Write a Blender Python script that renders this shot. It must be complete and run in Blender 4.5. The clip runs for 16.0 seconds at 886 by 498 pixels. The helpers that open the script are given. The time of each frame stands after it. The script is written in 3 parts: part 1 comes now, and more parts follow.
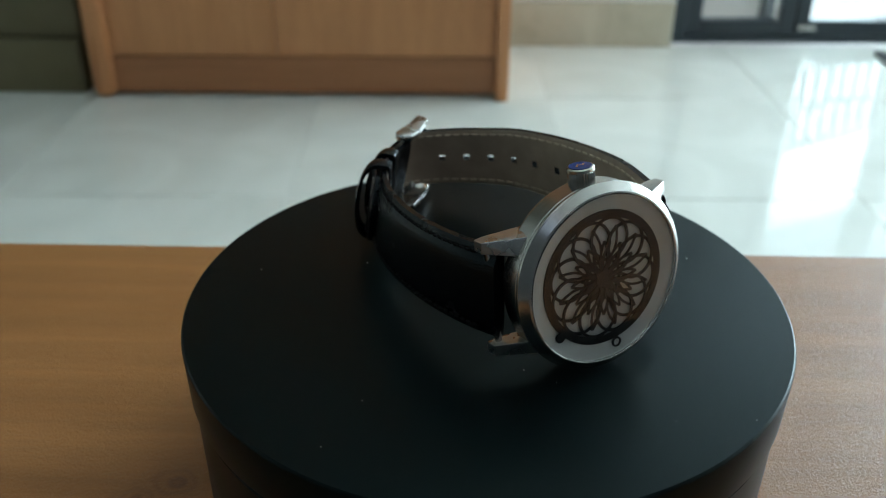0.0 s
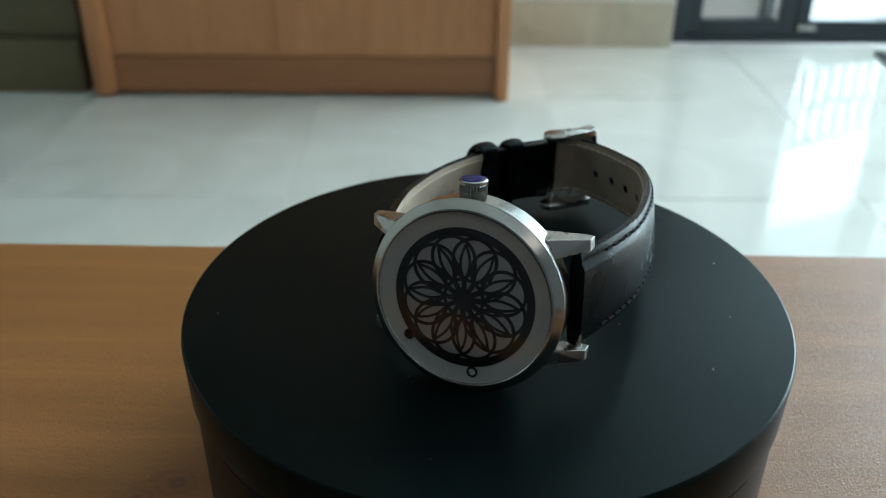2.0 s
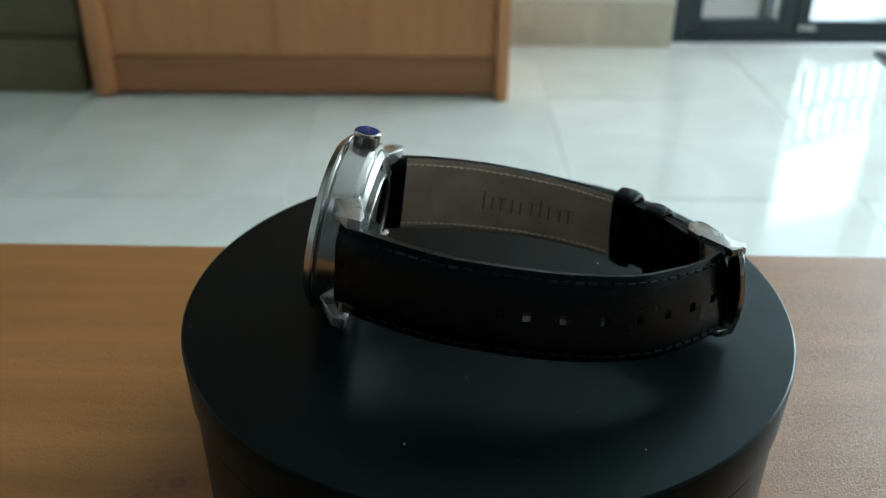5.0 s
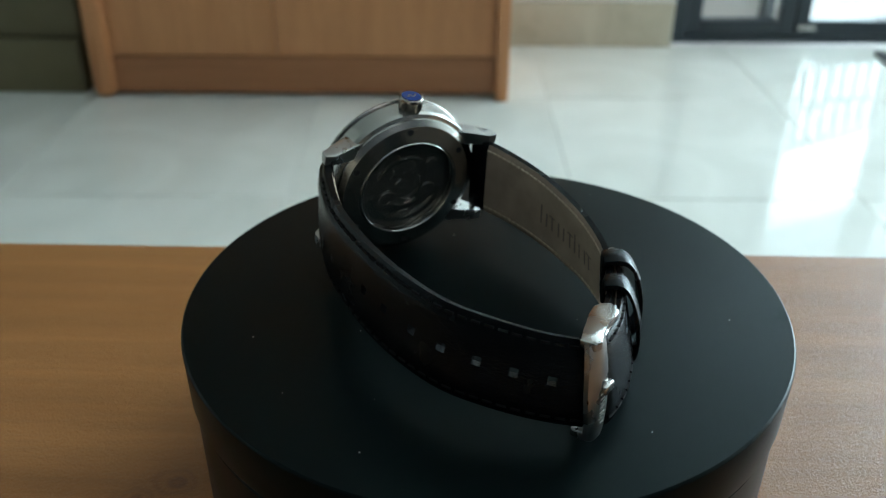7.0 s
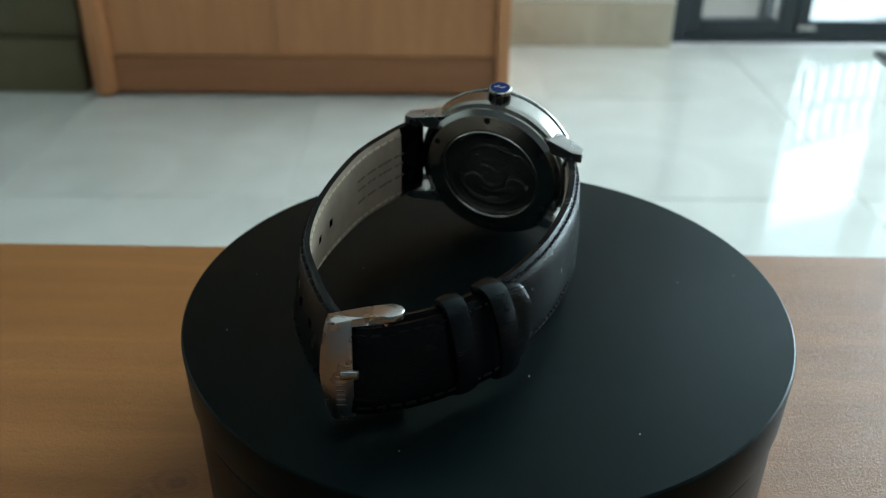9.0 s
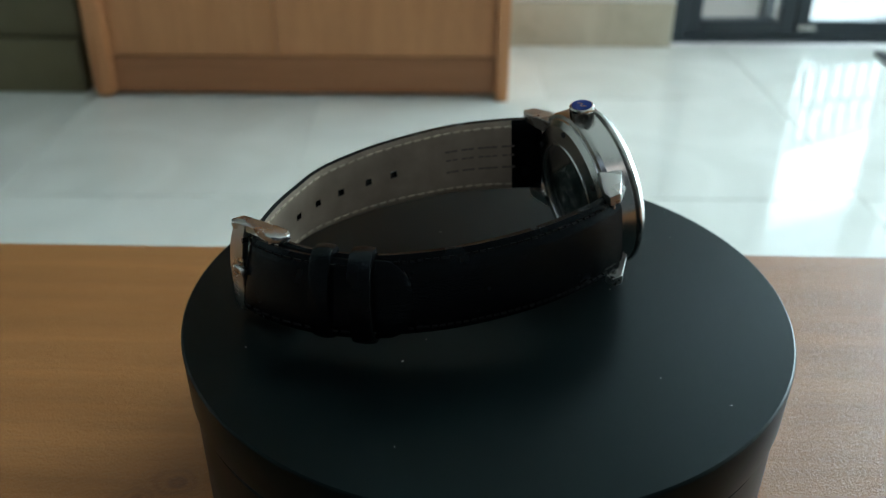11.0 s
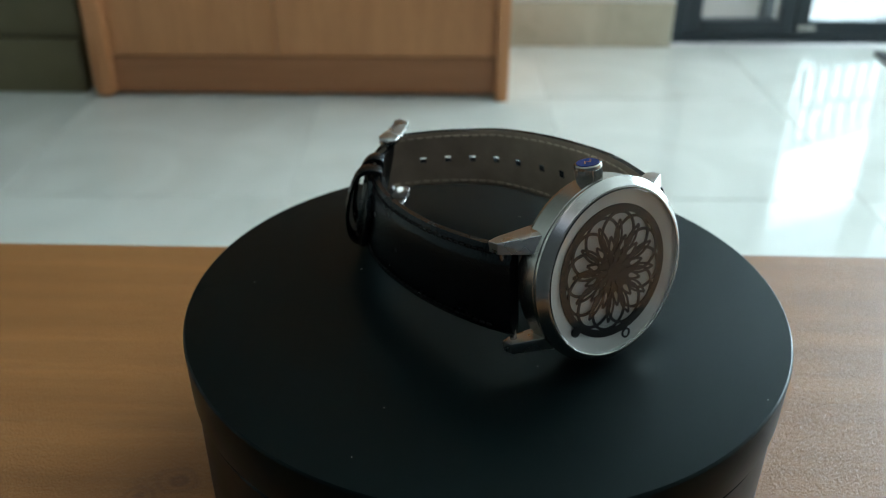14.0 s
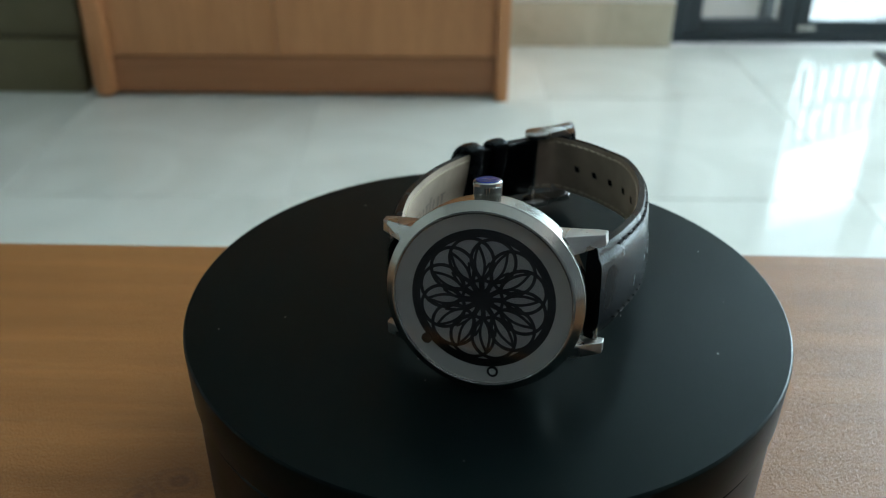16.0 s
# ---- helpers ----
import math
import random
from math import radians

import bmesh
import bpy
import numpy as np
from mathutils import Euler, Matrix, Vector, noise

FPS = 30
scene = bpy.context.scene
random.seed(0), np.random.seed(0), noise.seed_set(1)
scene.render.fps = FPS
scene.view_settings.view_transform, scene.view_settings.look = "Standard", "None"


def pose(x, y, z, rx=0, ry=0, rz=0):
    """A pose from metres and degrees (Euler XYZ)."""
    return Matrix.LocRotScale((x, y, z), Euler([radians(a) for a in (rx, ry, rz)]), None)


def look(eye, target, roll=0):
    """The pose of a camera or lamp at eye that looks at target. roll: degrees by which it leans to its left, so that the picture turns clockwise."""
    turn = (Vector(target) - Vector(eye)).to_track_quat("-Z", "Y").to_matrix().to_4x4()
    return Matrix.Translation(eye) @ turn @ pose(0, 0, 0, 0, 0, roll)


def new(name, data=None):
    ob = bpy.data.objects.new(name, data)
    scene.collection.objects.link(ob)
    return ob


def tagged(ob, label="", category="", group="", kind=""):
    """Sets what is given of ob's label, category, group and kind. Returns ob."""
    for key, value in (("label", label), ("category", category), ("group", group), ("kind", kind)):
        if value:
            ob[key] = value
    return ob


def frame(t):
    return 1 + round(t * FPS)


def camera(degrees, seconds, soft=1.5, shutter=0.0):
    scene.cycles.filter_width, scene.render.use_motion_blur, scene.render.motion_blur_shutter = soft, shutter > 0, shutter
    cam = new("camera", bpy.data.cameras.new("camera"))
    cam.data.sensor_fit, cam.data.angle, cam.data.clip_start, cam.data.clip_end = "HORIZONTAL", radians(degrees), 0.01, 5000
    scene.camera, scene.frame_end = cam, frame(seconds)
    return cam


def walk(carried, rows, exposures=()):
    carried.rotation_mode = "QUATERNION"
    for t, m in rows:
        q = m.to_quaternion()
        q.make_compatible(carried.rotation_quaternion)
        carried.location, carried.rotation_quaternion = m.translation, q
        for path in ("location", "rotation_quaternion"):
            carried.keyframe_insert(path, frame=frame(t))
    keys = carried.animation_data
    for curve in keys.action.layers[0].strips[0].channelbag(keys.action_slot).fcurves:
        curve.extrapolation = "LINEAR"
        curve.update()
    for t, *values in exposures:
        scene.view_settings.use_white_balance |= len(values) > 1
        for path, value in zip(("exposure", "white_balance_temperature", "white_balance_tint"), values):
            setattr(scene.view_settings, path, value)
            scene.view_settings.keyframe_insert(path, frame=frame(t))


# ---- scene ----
ZD = 0.717          # height of the turntable's upper face
ZT = 0.667          # height of the table top
MM = 0.001

# ---- camera ----
cam = camera(52.74, 16.0, soft=0.6, shutter=0.25)
cam.data.dof.use_dof = True
cam.data.dof.focus_distance = 0.168
cam.data.dof.aperture_fstop = 23.0
EYE_A = pose(-0.0097, -0.1798, ZD + 0.1152, 60.237, 0, 0) @ pose(0, 0, 0, 0, 0, 0.371)
EYE_B = pose(-0.0097, -0.1812, ZD + 0.1160, 60.237, 0, 0) @ pose(0, 0, 0, 0, 0, 0.371)
walk(cam, [(0.0, EYE_A), (6.0, EYE_A), (13.1, EYE_A), (13.4, EYE_B), (16.0, EYE_B)], [(0.0, 0.0), (16.0, 0.0)])

# ---- light ----
world = bpy.data.worlds.new("sky")
scene.world = world
world.use_nodes = True
wn = world.node_tree
sky = wn.nodes.new("ShaderNodeTexSky")
sky.sky_type = "NISHITA"
sky.sun_disc = False
sky.sun_elevation = radians(48)
sky.sun_rotation = radians(140)
wn.links.new(sky.outputs["Color"], wn.nodes["Background"].inputs["Color"])
wn.nodes["Background"].inputs["Strength"].default_value = 0.12


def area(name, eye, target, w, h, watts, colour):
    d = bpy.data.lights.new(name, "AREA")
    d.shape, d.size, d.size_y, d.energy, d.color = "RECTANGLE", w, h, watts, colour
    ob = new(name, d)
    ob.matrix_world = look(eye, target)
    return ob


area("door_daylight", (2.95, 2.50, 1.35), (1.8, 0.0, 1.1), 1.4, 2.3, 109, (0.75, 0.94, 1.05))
area("window_daylight", (3.96, 1.95, 1.16), (0.0, 1.5, 0.95), 1.0, 2.25, 54, (0.75, 0.94, 1.05))
# added fill lamp behind the camera, lifts surfaces that face south
area("high_front_fill", (0.3, -1.06, 2.2), (0.3, 1.5, 0.9), 1.9, 0.6, 1.1, (0.78, 0.96, 1.0))


# ---- materials ----
def material(name, colour, rough=0.5, metal=0.0, spec=0.5):
    m = bpy.data.materials.new(name)
    m.use_nodes = True
    b = m.node_tree.nodes["Principled BSDF"]
    b.inputs["Base Color"].default_value = (*colour, 1)
    b.inputs["Roughness"].default_value = rough
    b.inputs["Metallic"].default_value = metal
    b.inputs["Specular IOR Level"].default_value = spec
    return m


def node(m, kind, **inputs):
    n = m.node_tree.nodes.new(kind)
    for k, v in inputs.items():
        n.inputs[k.replace("_", " ")].default_value = v
    return n


def link(m, a, b):
    m.node_tree.links.new(a, b)


def coords(m, scale=(1, 1, 1), turn=(0, 0, 0)):
    tc = node(m, "ShaderNodeTexCoord")
    mp = node(m, "ShaderNodeMapping")
    mp.inputs["Scale"].default_value = scale
    mp.inputs["Rotation"].default_value = turn
    link(m, tc.outputs["Object"], mp.inputs["Vector"])
    return mp.outputs["Vector"]


def ramp(m, fac, stops):
    r = node(m, "ShaderNodeValToRGB")
    e = r.color_ramp.elements
    while len(e) < len(stops):
        e.new(0.5)
    for k, (p, c) in zip(e, stops):
        k.position, k.color = p, (*c, 1)
    link(m, fac, r.inputs["Fac"])
    return r.outputs["Color"]


def noise_tex(m, vec, scale, detail=4.0, rough=0.55, distortion=0.0):
    n = node(m, "ShaderNodeTexNoise", Scale=scale, Detail=detail, Roughness=rough, Distortion=distortion)
    link(m, vec, n.inputs["Vector"])
    return n.outputs["Fac"]


def bsdf(m):
    return m.node_tree.nodes["Principled BSDF"]


def bump(m, height, strength, distance):
    b = node(m, "ShaderNodeBump", Strength=strength, Distance=distance)
    link(m, height, b.inputs["Height"])
    last = bsdf(m).inputs["Normal"]
    if last.is_linked:
        link(m, last.links[0].from_socket, b.inputs["Normal"])
    link(m, b.outputs["Normal"], last)


def span(m, fac, lo, hi):
    n = node(m, "ShaderNodeMapRange")
    n.inputs["To Min"].default_value, n.inputs["To Max"].default_value = lo, hi
    link(m, fac, n.inputs["Value"])
    return n.outputs["Result"]


def wood(name, dark, light, scale, turn=(0, 0, 0), rough=0.38, relief=0.0, along="x"):
    m = material(name, light, rough)
    s = {"x": (0.55, 9.0, 9.0), "z": (9.0, 9.0, 1.0)}[along]
    v = coords(m, s, turn)
    g = noise_tex(m, v, 3.0 * scale, 6, 0.6, 0.25)
    f = noise_tex(m, v, 22.0 * scale, 3, 0.6)
    mix = node(m, "ShaderNodeMix")
    mix.inputs[0].default_value = 0.35
    link(m, g, mix.inputs[2])
    link(m, f, mix.inputs[3])
    mid = tuple((a + b) / 2 for a, b in zip(dark, light))
    c = ramp(m, mix.outputs[0], [(0.30, dark), (0.5, mid), (0.68, light)])
    link(m, c, bsdf(m).inputs["Base Color"])
    link(m, span(m, f, rough - 0.06, rough + 0.08), bsdf(m).inputs["Roughness"])
    if relief:
        p = coords(m)
        vo = node(m, "ShaderNodeTexVoronoi", Scale=1900.0)
        link(m, p, vo.inputs["Vector"])
        bump(m, vo.outputs["Distance"], relief, 0.00022)
        bump(m, noise_tex(m, p, 900.0, 3), relief * 0.7, 0.0002)
    return m


TABLE_WOOD = wood("table_wood", (0.245, 0.096, 0.028), (0.41, 0.174, 0.056), 2.6, rough=0.36, relief=0.8)
bsdf(TABLE_WOOD).inputs["Specular IOR Level"].default_value = 0.5
def knot(m, x, y, z, r):
    """A small round knot with rings in the wood."""
    last = bsdf(m).inputs["Base Color"]
    before = last.links[0].from_socket
    far = node(m, "ShaderNodeVectorMath")
    far.operation = "DISTANCE"
    far.inputs[1].default_value = (x * 0.75, y, z)
    link(m, coords(m, (0.75, 1, 1)), far.inputs[0])
    wob = node(m, "ShaderNodeMath")
    wob.operation = "MULTIPLY_ADD"
    wob.inputs[1].default_value = r * 0.7
    link(m, noise_tex(m, coords(m), 160.0, 3), wob.inputs[0])
    link(m, far.outputs["Value"], wob.inputs[2])
    near = node(m, "ShaderNodeMapRange")
    near.inputs["From Min"].default_value, near.inputs["From Max"].default_value = r * 1.5, r * 0.35
    link(m, wob.outputs[0], near.inputs["Value"])
    turns = node(m, "ShaderNodeMath")
    turns.operation = "MULTIPLY"
    turns.inputs[1].default_value = 15.0 / r
    link(m, wob.outputs[0], turns.inputs[0])
    ring = node(m, "ShaderNodeMath")
    ring.operation = "SINE"
    link(m, turns.outputs[0], ring.inputs[0])
    fac = node(m, "ShaderNodeMath")
    fac.operation = "MULTIPLY"
    link(m, near.outputs["Result"], fac.inputs[0])
    ranged = node(m, "ShaderNodeMapRange")
    ranged.inputs["From Min"].default_value, ranged.inputs["To Min"].default_value, ranged.inputs["To Max"].default_value = -1.0, 0.3, 0.85
    link(m, ring.outputs[0], ranged.inputs["Value"])
    link(m, ranged.outputs["Result"], fac.inputs[1])
    mix = node(m, "ShaderNodeMix")
    mix.data_type = "RGBA"
    link(m, fac.outputs[0], mix.inputs[0])
    link(m, before, mix.inputs[6])
    mix.inputs[7].default_value = (0.13, 0.05, 0.022, 1)
    link(m, mix.outputs[2], last)


knot(TABLE_WOOD, -0.1785, 0.0350, ZT, 0.0068)
knot(TABLE_WOOD, -0.1865, 0.0290, ZT, 0.005)
CABINET_WOOD = wood("cabinet_wood", (0.48, 0.200, 0.078), (0.61, 0.275, 0.114), 1.3, rough=0.42, along="z")
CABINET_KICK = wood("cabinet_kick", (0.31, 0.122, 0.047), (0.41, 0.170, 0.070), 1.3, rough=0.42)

TILE = material("floor_tile", (0.64, 0.64, 0.58), 0.12, spec=0.34)
v = coords(TILE)
cl = ramp(TILE, noise_tex(TILE, v, 2.4, 6, 0.6, 0.8), [(0.3, (0.62, 0.625, 0.565)), (0.55, (0.71, 0.715, 0.655)), (0.75, (0.77, 0.77, 0.71))])
oi = node(TILE, "ShaderNodeObjectInfo")
mx = node(TILE, "ShaderNodeMix")
mx.data_type, mx.blend_type = "RGBA", "MULTIPLY"
mx.inputs[0].default_value = 1.0
link(TILE, cl, mx.inputs[6])
link(TILE, ramp(TILE, oi.outputs["Random"], [(0.0, (0.95, 0.95, 0.95)), (1.0, (1, 1, 1))]), mx.inputs[7])
link(TILE, mx.outputs[2], bsdf(TILE).inputs["Base Color"])
link(TILE, span(TILE, noise_tex(TILE, v, 9.0, 4), 0.045, 0.10), bsdf(TILE).inputs["Roughness"])
bump(TILE, noise_tex(TILE, v, 5.0, 3), 0.05, 0.004)
GROUT = material("grout", (0.63, 0.64, 0.59), 0.3)

PLASTER = material("plaster", (0.74, 0.74, 0.71), 0.85)
v = coords(PLASTER)
link(PLASTER, ramp(PLASTER, noise_tex(PLASTER, v, 1.5, 4), [(0.3, (0.70, 0.70, 0.67)), (0.7, (0.78, 0.78, 0.75))]), bsdf(PLASTER).inputs["Base Color"])
bump(PLASTER, noise_tex(PLASTER, v, 160.0, 3), 0.15, 0.002)
DIM_PAINT = material("warm_grey_paint", (0.20, 0.19, 0.17), 0.85)
link(DIM_PAINT, ramp(DIM_PAINT, noise_tex(DIM_PAINT, coords(DIM_PAINT), 1.5, 4), [(0.3, (0.54, 0.55, 0.52)), (0.7, (0.61, 0.62, 0.58))]), bsdf(DIM_PAINT).inputs["Base Color"])
# near black for the unseen south wall, so the watch reflects little light
DARK_PAINT = material("unseen_dark_wall", (0.05, 0.05, 0.052), 0.85)
link(DARK_PAINT, ramp(DARK_PAINT, noise_tex(DARK_PAINT, coords(DARK_PAINT), 1.5, 4), [(0.3, (0.042, 0.042, 0.044)), (0.7, (0.056, 0.056, 0.058))]), bsdf(DARK_PAINT).inputs["Base Color"])
CEILING = material("ceiling_paint", (0.40, 0.40, 0.39), 0.9)
link(CEILING, ramp(CEILING, noise_tex(CEILING, coords(CEILING), 1.2, 4), [(0.3, (0.70, 0.70, 0.68)), (0.7, (0.76, 0.76, 0.74))]), bsdf(CEILING).inputs["Base Color"])
MARBLE = material("marble", (0.55, 0.50, 0.38), 0.2)
v = coords(MARBLE)
link(MARBLE, ramp(MARBLE, noise_tex(MARBLE, v, 6.0, 6, 0.6, 1.0), [(0.3, (0.46, 0.41, 0.30)), (0.7, (0.62, 0.57, 0.45))]), bsdf(MARBLE).inputs["Base Color"])
ALU = material("dark_aluminium", (0.028, 0.038, 0.045), 0.35, 0.0)
link(ALU, span(ALU, noise_tex(ALU, coords(ALU), 40.0, 3), 0.3, 0.42), bsdf(ALU).inputs["Roughness"])
OLIVE = material("dark_olive_board", (0.055, 0.052, 0.032), 0.4)
v = coords(OLIVE)
link(OLIVE, ramp(OLIVE, noise_tex(OLIVE, v, 5.0, 4), [(0.3, (0.110, 0.092, 0.042)), (0.7, (0.148, 0.122, 0.060))]), bsdf(OLIVE).inputs["Base Color"])
RUBBER = material("rubber", (0.03, 0.032, 0.034), 0.8)
GLASS = material("clear_glass", (1, 1, 1), 0.0)
bsdf(GLASS).inputs["Transmission Weight"].default_value = 1.0
bsdf(GLASS).inputs["IOR"].default_value = 1.45
CRYSTAL = material("sapphire_crystal", (1, 1, 1), 0.0)
bsdf(CRYSTAL).inputs["Transmission Weight"].default_value = 1.0
bsdf(CRYSTAL).inputs["IOR"].default_value = 1.52
OUT_GROUND = material("paving", (0.60, 0.54, 0.52), 0.8)
link(OUT_GROUND, ramp(OUT_GROUND, noise_tex(OUT_GROUND, coords(OUT_GROUND), 3.0, 5), [(0.3, (0.54, 0.48, 0.46)), (0.7, (0.66, 0.60, 0.58))]), bsdf(OUT_GROUND).inputs["Base Color"])

RENDER_WALL = material("beige_render", (0.78, 0.72, 0.64), 0.9)
link(RENDER_WALL, ramp(RENDER_WALL, noise_tex(RENDER_WALL, coords(RENDER_WALL), 4.0, 5), [(0.3, (0.72, 0.66, 0.58)), (0.7, (0.82, 0.77, 0.70))]), bsdf(RENDER_WALL).inputs["Base Color"])
bump(RENDER_WALL, noise_tex(RENDER_WALL, coords(RENDER_WALL), 90.0, 3), 0.3, 0.003)
DAYLIGHT = material("pale_sky_backdrop", (0.8, 0.8, 0.8), 1.0)
bsdf(DAYLIGHT).inputs["Emission Color"].default_value = (0.70, 0.97, 1.08, 1)
bsdf(DAYLIGHT).inputs["Emission Strength"].default_value = 6.3

BLACK = material("black_plastic", (0.0035, 0.0042, 0.0045), 0.34, spec=0.11)
PLATE_BLACK = material("smudged_black_plastic", (0.0014, 0.0036, 0.0038), 0.32, spec=0.125)
v = coords(BLACK)
link(BLACK, span(BLACK, noise_tex(BLACK, v, 60.0, 5), 0.30, 0.40), bsdf(BLACK).inputs["Roughness"])
bump(BLACK, noise_tex(BLACK, v, 4200.0, 2), 0.05, 0.0001)
v = coords(PLATE_BLACK)
prints = None
for sx, sy, sr in ((-0.0677, 0.0098, 0.0055), (-0.0347, 0.055, 0.005), (-0.0475, 0.0455, 0.0035), (-0.0066, 0.0571, 0.0045), (0.0013, 0.0616, 0.0035), (0.006, 0.052, 0.0035)):
    far = node(PLATE_BLACK, "ShaderNodeVectorMath")
    far.operation = "DISTANCE"
    far.inputs[1].default_value = (sx, sy, 0)
    link(PLATE_BLACK, v, far.inputs[0])
    near = node(PLATE_BLACK, "ShaderNodeMapRange")
    near.inputs["From Min"].default_value, near.inputs["From Max"].default_value = sr, sr * 0.3
    link(PLATE_BLACK, far.outputs["Value"], near.inputs["Value"])
    if prints is not None:
        both = node(PLATE_BLACK, "ShaderNodeMath")
        both.operation = "MAXIMUM"
        link(PLATE_BLACK, prints, both.inputs[0])
        link(PLATE_BLACK, near.outputs["Result"], both.inputs[1])
        prints = both.outputs[0]
    else:
        prints = near.outputs["Result"]
worn = node(PLATE_BLACK, "ShaderNodeMath")
worn.operation = "MULTIPLY"
link(PLATE_BLACK, prints, worn.inputs[0])
link(PLATE_BLACK, ramp(PLATE_BLACK, noise_tex(PLATE_BLACK, v, 330.0, 4, 0.55, 0.6), [(0.38, (0, 0, 0)), (0.66, (1, 1, 1))]), worn.inputs[1])
sheen = node(PLATE_BLACK, "ShaderNodeMath")
sheen.operation = "MULTIPLY_ADD"
sheen.inputs[1].default_value = 0.16
link(PLATE_BLACK, worn.outputs[0], sheen.inputs[0])
link(PLATE_BLACK, span(PLATE_BLACK, noise_tex(PLATE_BLACK, v, 60.0, 5), 0.29, 0.36), sheen.inputs[2])
link(PLATE_BLACK, sheen.outputs[0], bsdf(PLATE_BLACK).inputs["Roughness"])
bump(PLATE_BLACK, noise_tex(PLATE_BLACK, v, 4200.0, 2), 0.05, 0.0001)
for m in (BLACK, PLATE_BLACK):
    bsdf(m).inputs["Specular Tint"].default_value = (0.66, 1.0, 1.0, 1)
SEAM = material("black_seam", (0.004, 0.004, 0.004), 0.8)
DUST = material("pale_dust", (0.5, 0.5, 0.48), 0.9)


def steel(name, rough, colour=(0.58, 0.57, 0.54)):
    m = material(name, colour, rough, 1.0)
    n = noise_tex(m, coords(m), 160.0, 3, 0.5)
    link(m, span(m, n, rough - 0.04, rough + 0.05), bsdf(m).inputs["Roughness"])
    return m


TURNED = steel("turned_steel", 0.24, (0.44, 0.43, 0.40))
bsdf(TURNED).inputs["Anisotropic"].default_value = 0.6
bsdf(TURNED).inputs["Anisotropic Rotation"].default_value = 0.25
tangent = node(TURNED, "ShaderNodeTangent")
tangent.direction_type, tangent.axis = "RADIAL", "Z"
link(TURNED, tangent.outputs["Tangent"], bsdf(TURNED).inputs["Tangent"])
STEEL_SATIN = steel("satin_steel", 0.27, (0.44, 0.43, 0.41))
STEEL_POLISH = steel("polished_steel", 0.12)
STEEL_DARK = steel("dark_steel", 0.2, (0.40, 0.395, 0.37))
FLANGE = material("silver_flange", (0.56, 0.57, 0.53), 0.35, 0.35)
DIAL = material("silver_dial", (0.60, 0.61, 0.58), 0.4, 0.3)
LATTICE = material("black_lattice", (0.006, 0.0055, 0.005), 0.5, spec=0.12)
ENAMEL = material("blue_enamel", (0.008, 0.028, 0.15), 0.25, spec=0.25)
MOVEMENT = material("dark_movement", (0.36, 0.36, 0.33), 0.25, 0.9)
ENGRAVE = material("engraved_dark", (0.30, 0.28, 0.26), 0.5, 0.8)


def leather(name, colour, rough, grain, strength, spec=0.4):
    m = material(name, colour, rough)
    v = coords(m)
    vo = node(m, "ShaderNodeTexVoronoi", Scale=grain)
    link(m, v, vo.inputs["Vector"])
    n = noise_tex(m, v, 120.0, 5)
    lo = tuple(c * 0.8 for c in colour)
    hi = tuple(min(1, c * 1.15) for c in colour)
    bsdf(m).inputs["Specular IOR Level"].default_value = spec
    link(m, ramp(m, n, [(0.3, lo), (0.7, hi)]), bsdf(m).inputs["Base Color"])
    link(m, span(m, n, rough - 0.03, rough + 0.04), bsdf(m).inputs["Roughness"])
    bump(m, vo.outputs["Distance"], strength, 0.0002)
    bump(m, noise_tex(m, v, 1100.0, 3), strength * 0.7, 0.0001)
    return m


LEATHER = leather("black_leather", (0.0028, 0.0028, 0.0032), 0.26, 2300.0, 0.24, 0.19)
bsdf(LEATHER).inputs["Specular Tint"].default_value = (0.74, 0.95, 1.0, 1)
LINING = leather("taupe_lining", (0.37, 0.29, 0.218), 0.62, 2300.0, 0.15)
EMBOSS = material("embossed_mark", (0.17, 0.135, 0.115), 0.7)
THREAD = material("pale_thread", (0.58, 0.48, 0.35), 0.7)
THREAD_BLACK = material("black_thread", (0.006, 0.006, 0.006), 0.7, spec=0.15)


# ---- mesh helpers ----
def part(name, bm, mat, parent=None, label="", smooth=None):
    me = bpy.data.meshes.new(name)
    bmesh.ops.recalc_face_normals(bm, faces=bm.faces[:])
    bm.to_mesh(me)
    bm.free()
    for m in mat if isinstance(mat, (list, tuple)) else [mat]:
        me.materials.append(m)
    if smooth is not None:
        me.shade_smooth()
        me.set_sharp_from_angle(angle=radians(smooth))
    ob = new(name, me)
    if parent is not None:
        ob.parent = parent
    if label:
        tagged(ob, label)
    return ob


def empty(name, m):
    ob = new(name)
    ob.empty_display_size = 0.02
    ob.matrix_world = m
    return ob


def box(bm, x0, x1, y0, y1, z0, z1, bevel=0.0):
    vs = [bm.verts.new((x, y, z)) for x in (x0, x1) for y in (y0, y1) for z in (z0, z1)]
    quads = ((0, 1, 3, 2), (4, 6, 7, 5), (0, 4, 5, 1), (2, 3, 7, 6), (0, 2, 6, 4), (1, 5, 7, 3))
    fs = [bm.faces.new([vs[i] for i in q]) for q in quads]
    if bevel:
        es = list({e for f in fs for e in f.edges})
        bmesh.ops.bevel(bm, geom=es, offset=bevel, segments=2, profile=0.5, affect="EDGES")
    return bm


def boxed(x0, x1, y0, y1, z0, z1, bevel=0.0):
    return box(bmesh.new(), x0, x1, y0, y1, z0, z1, bevel)


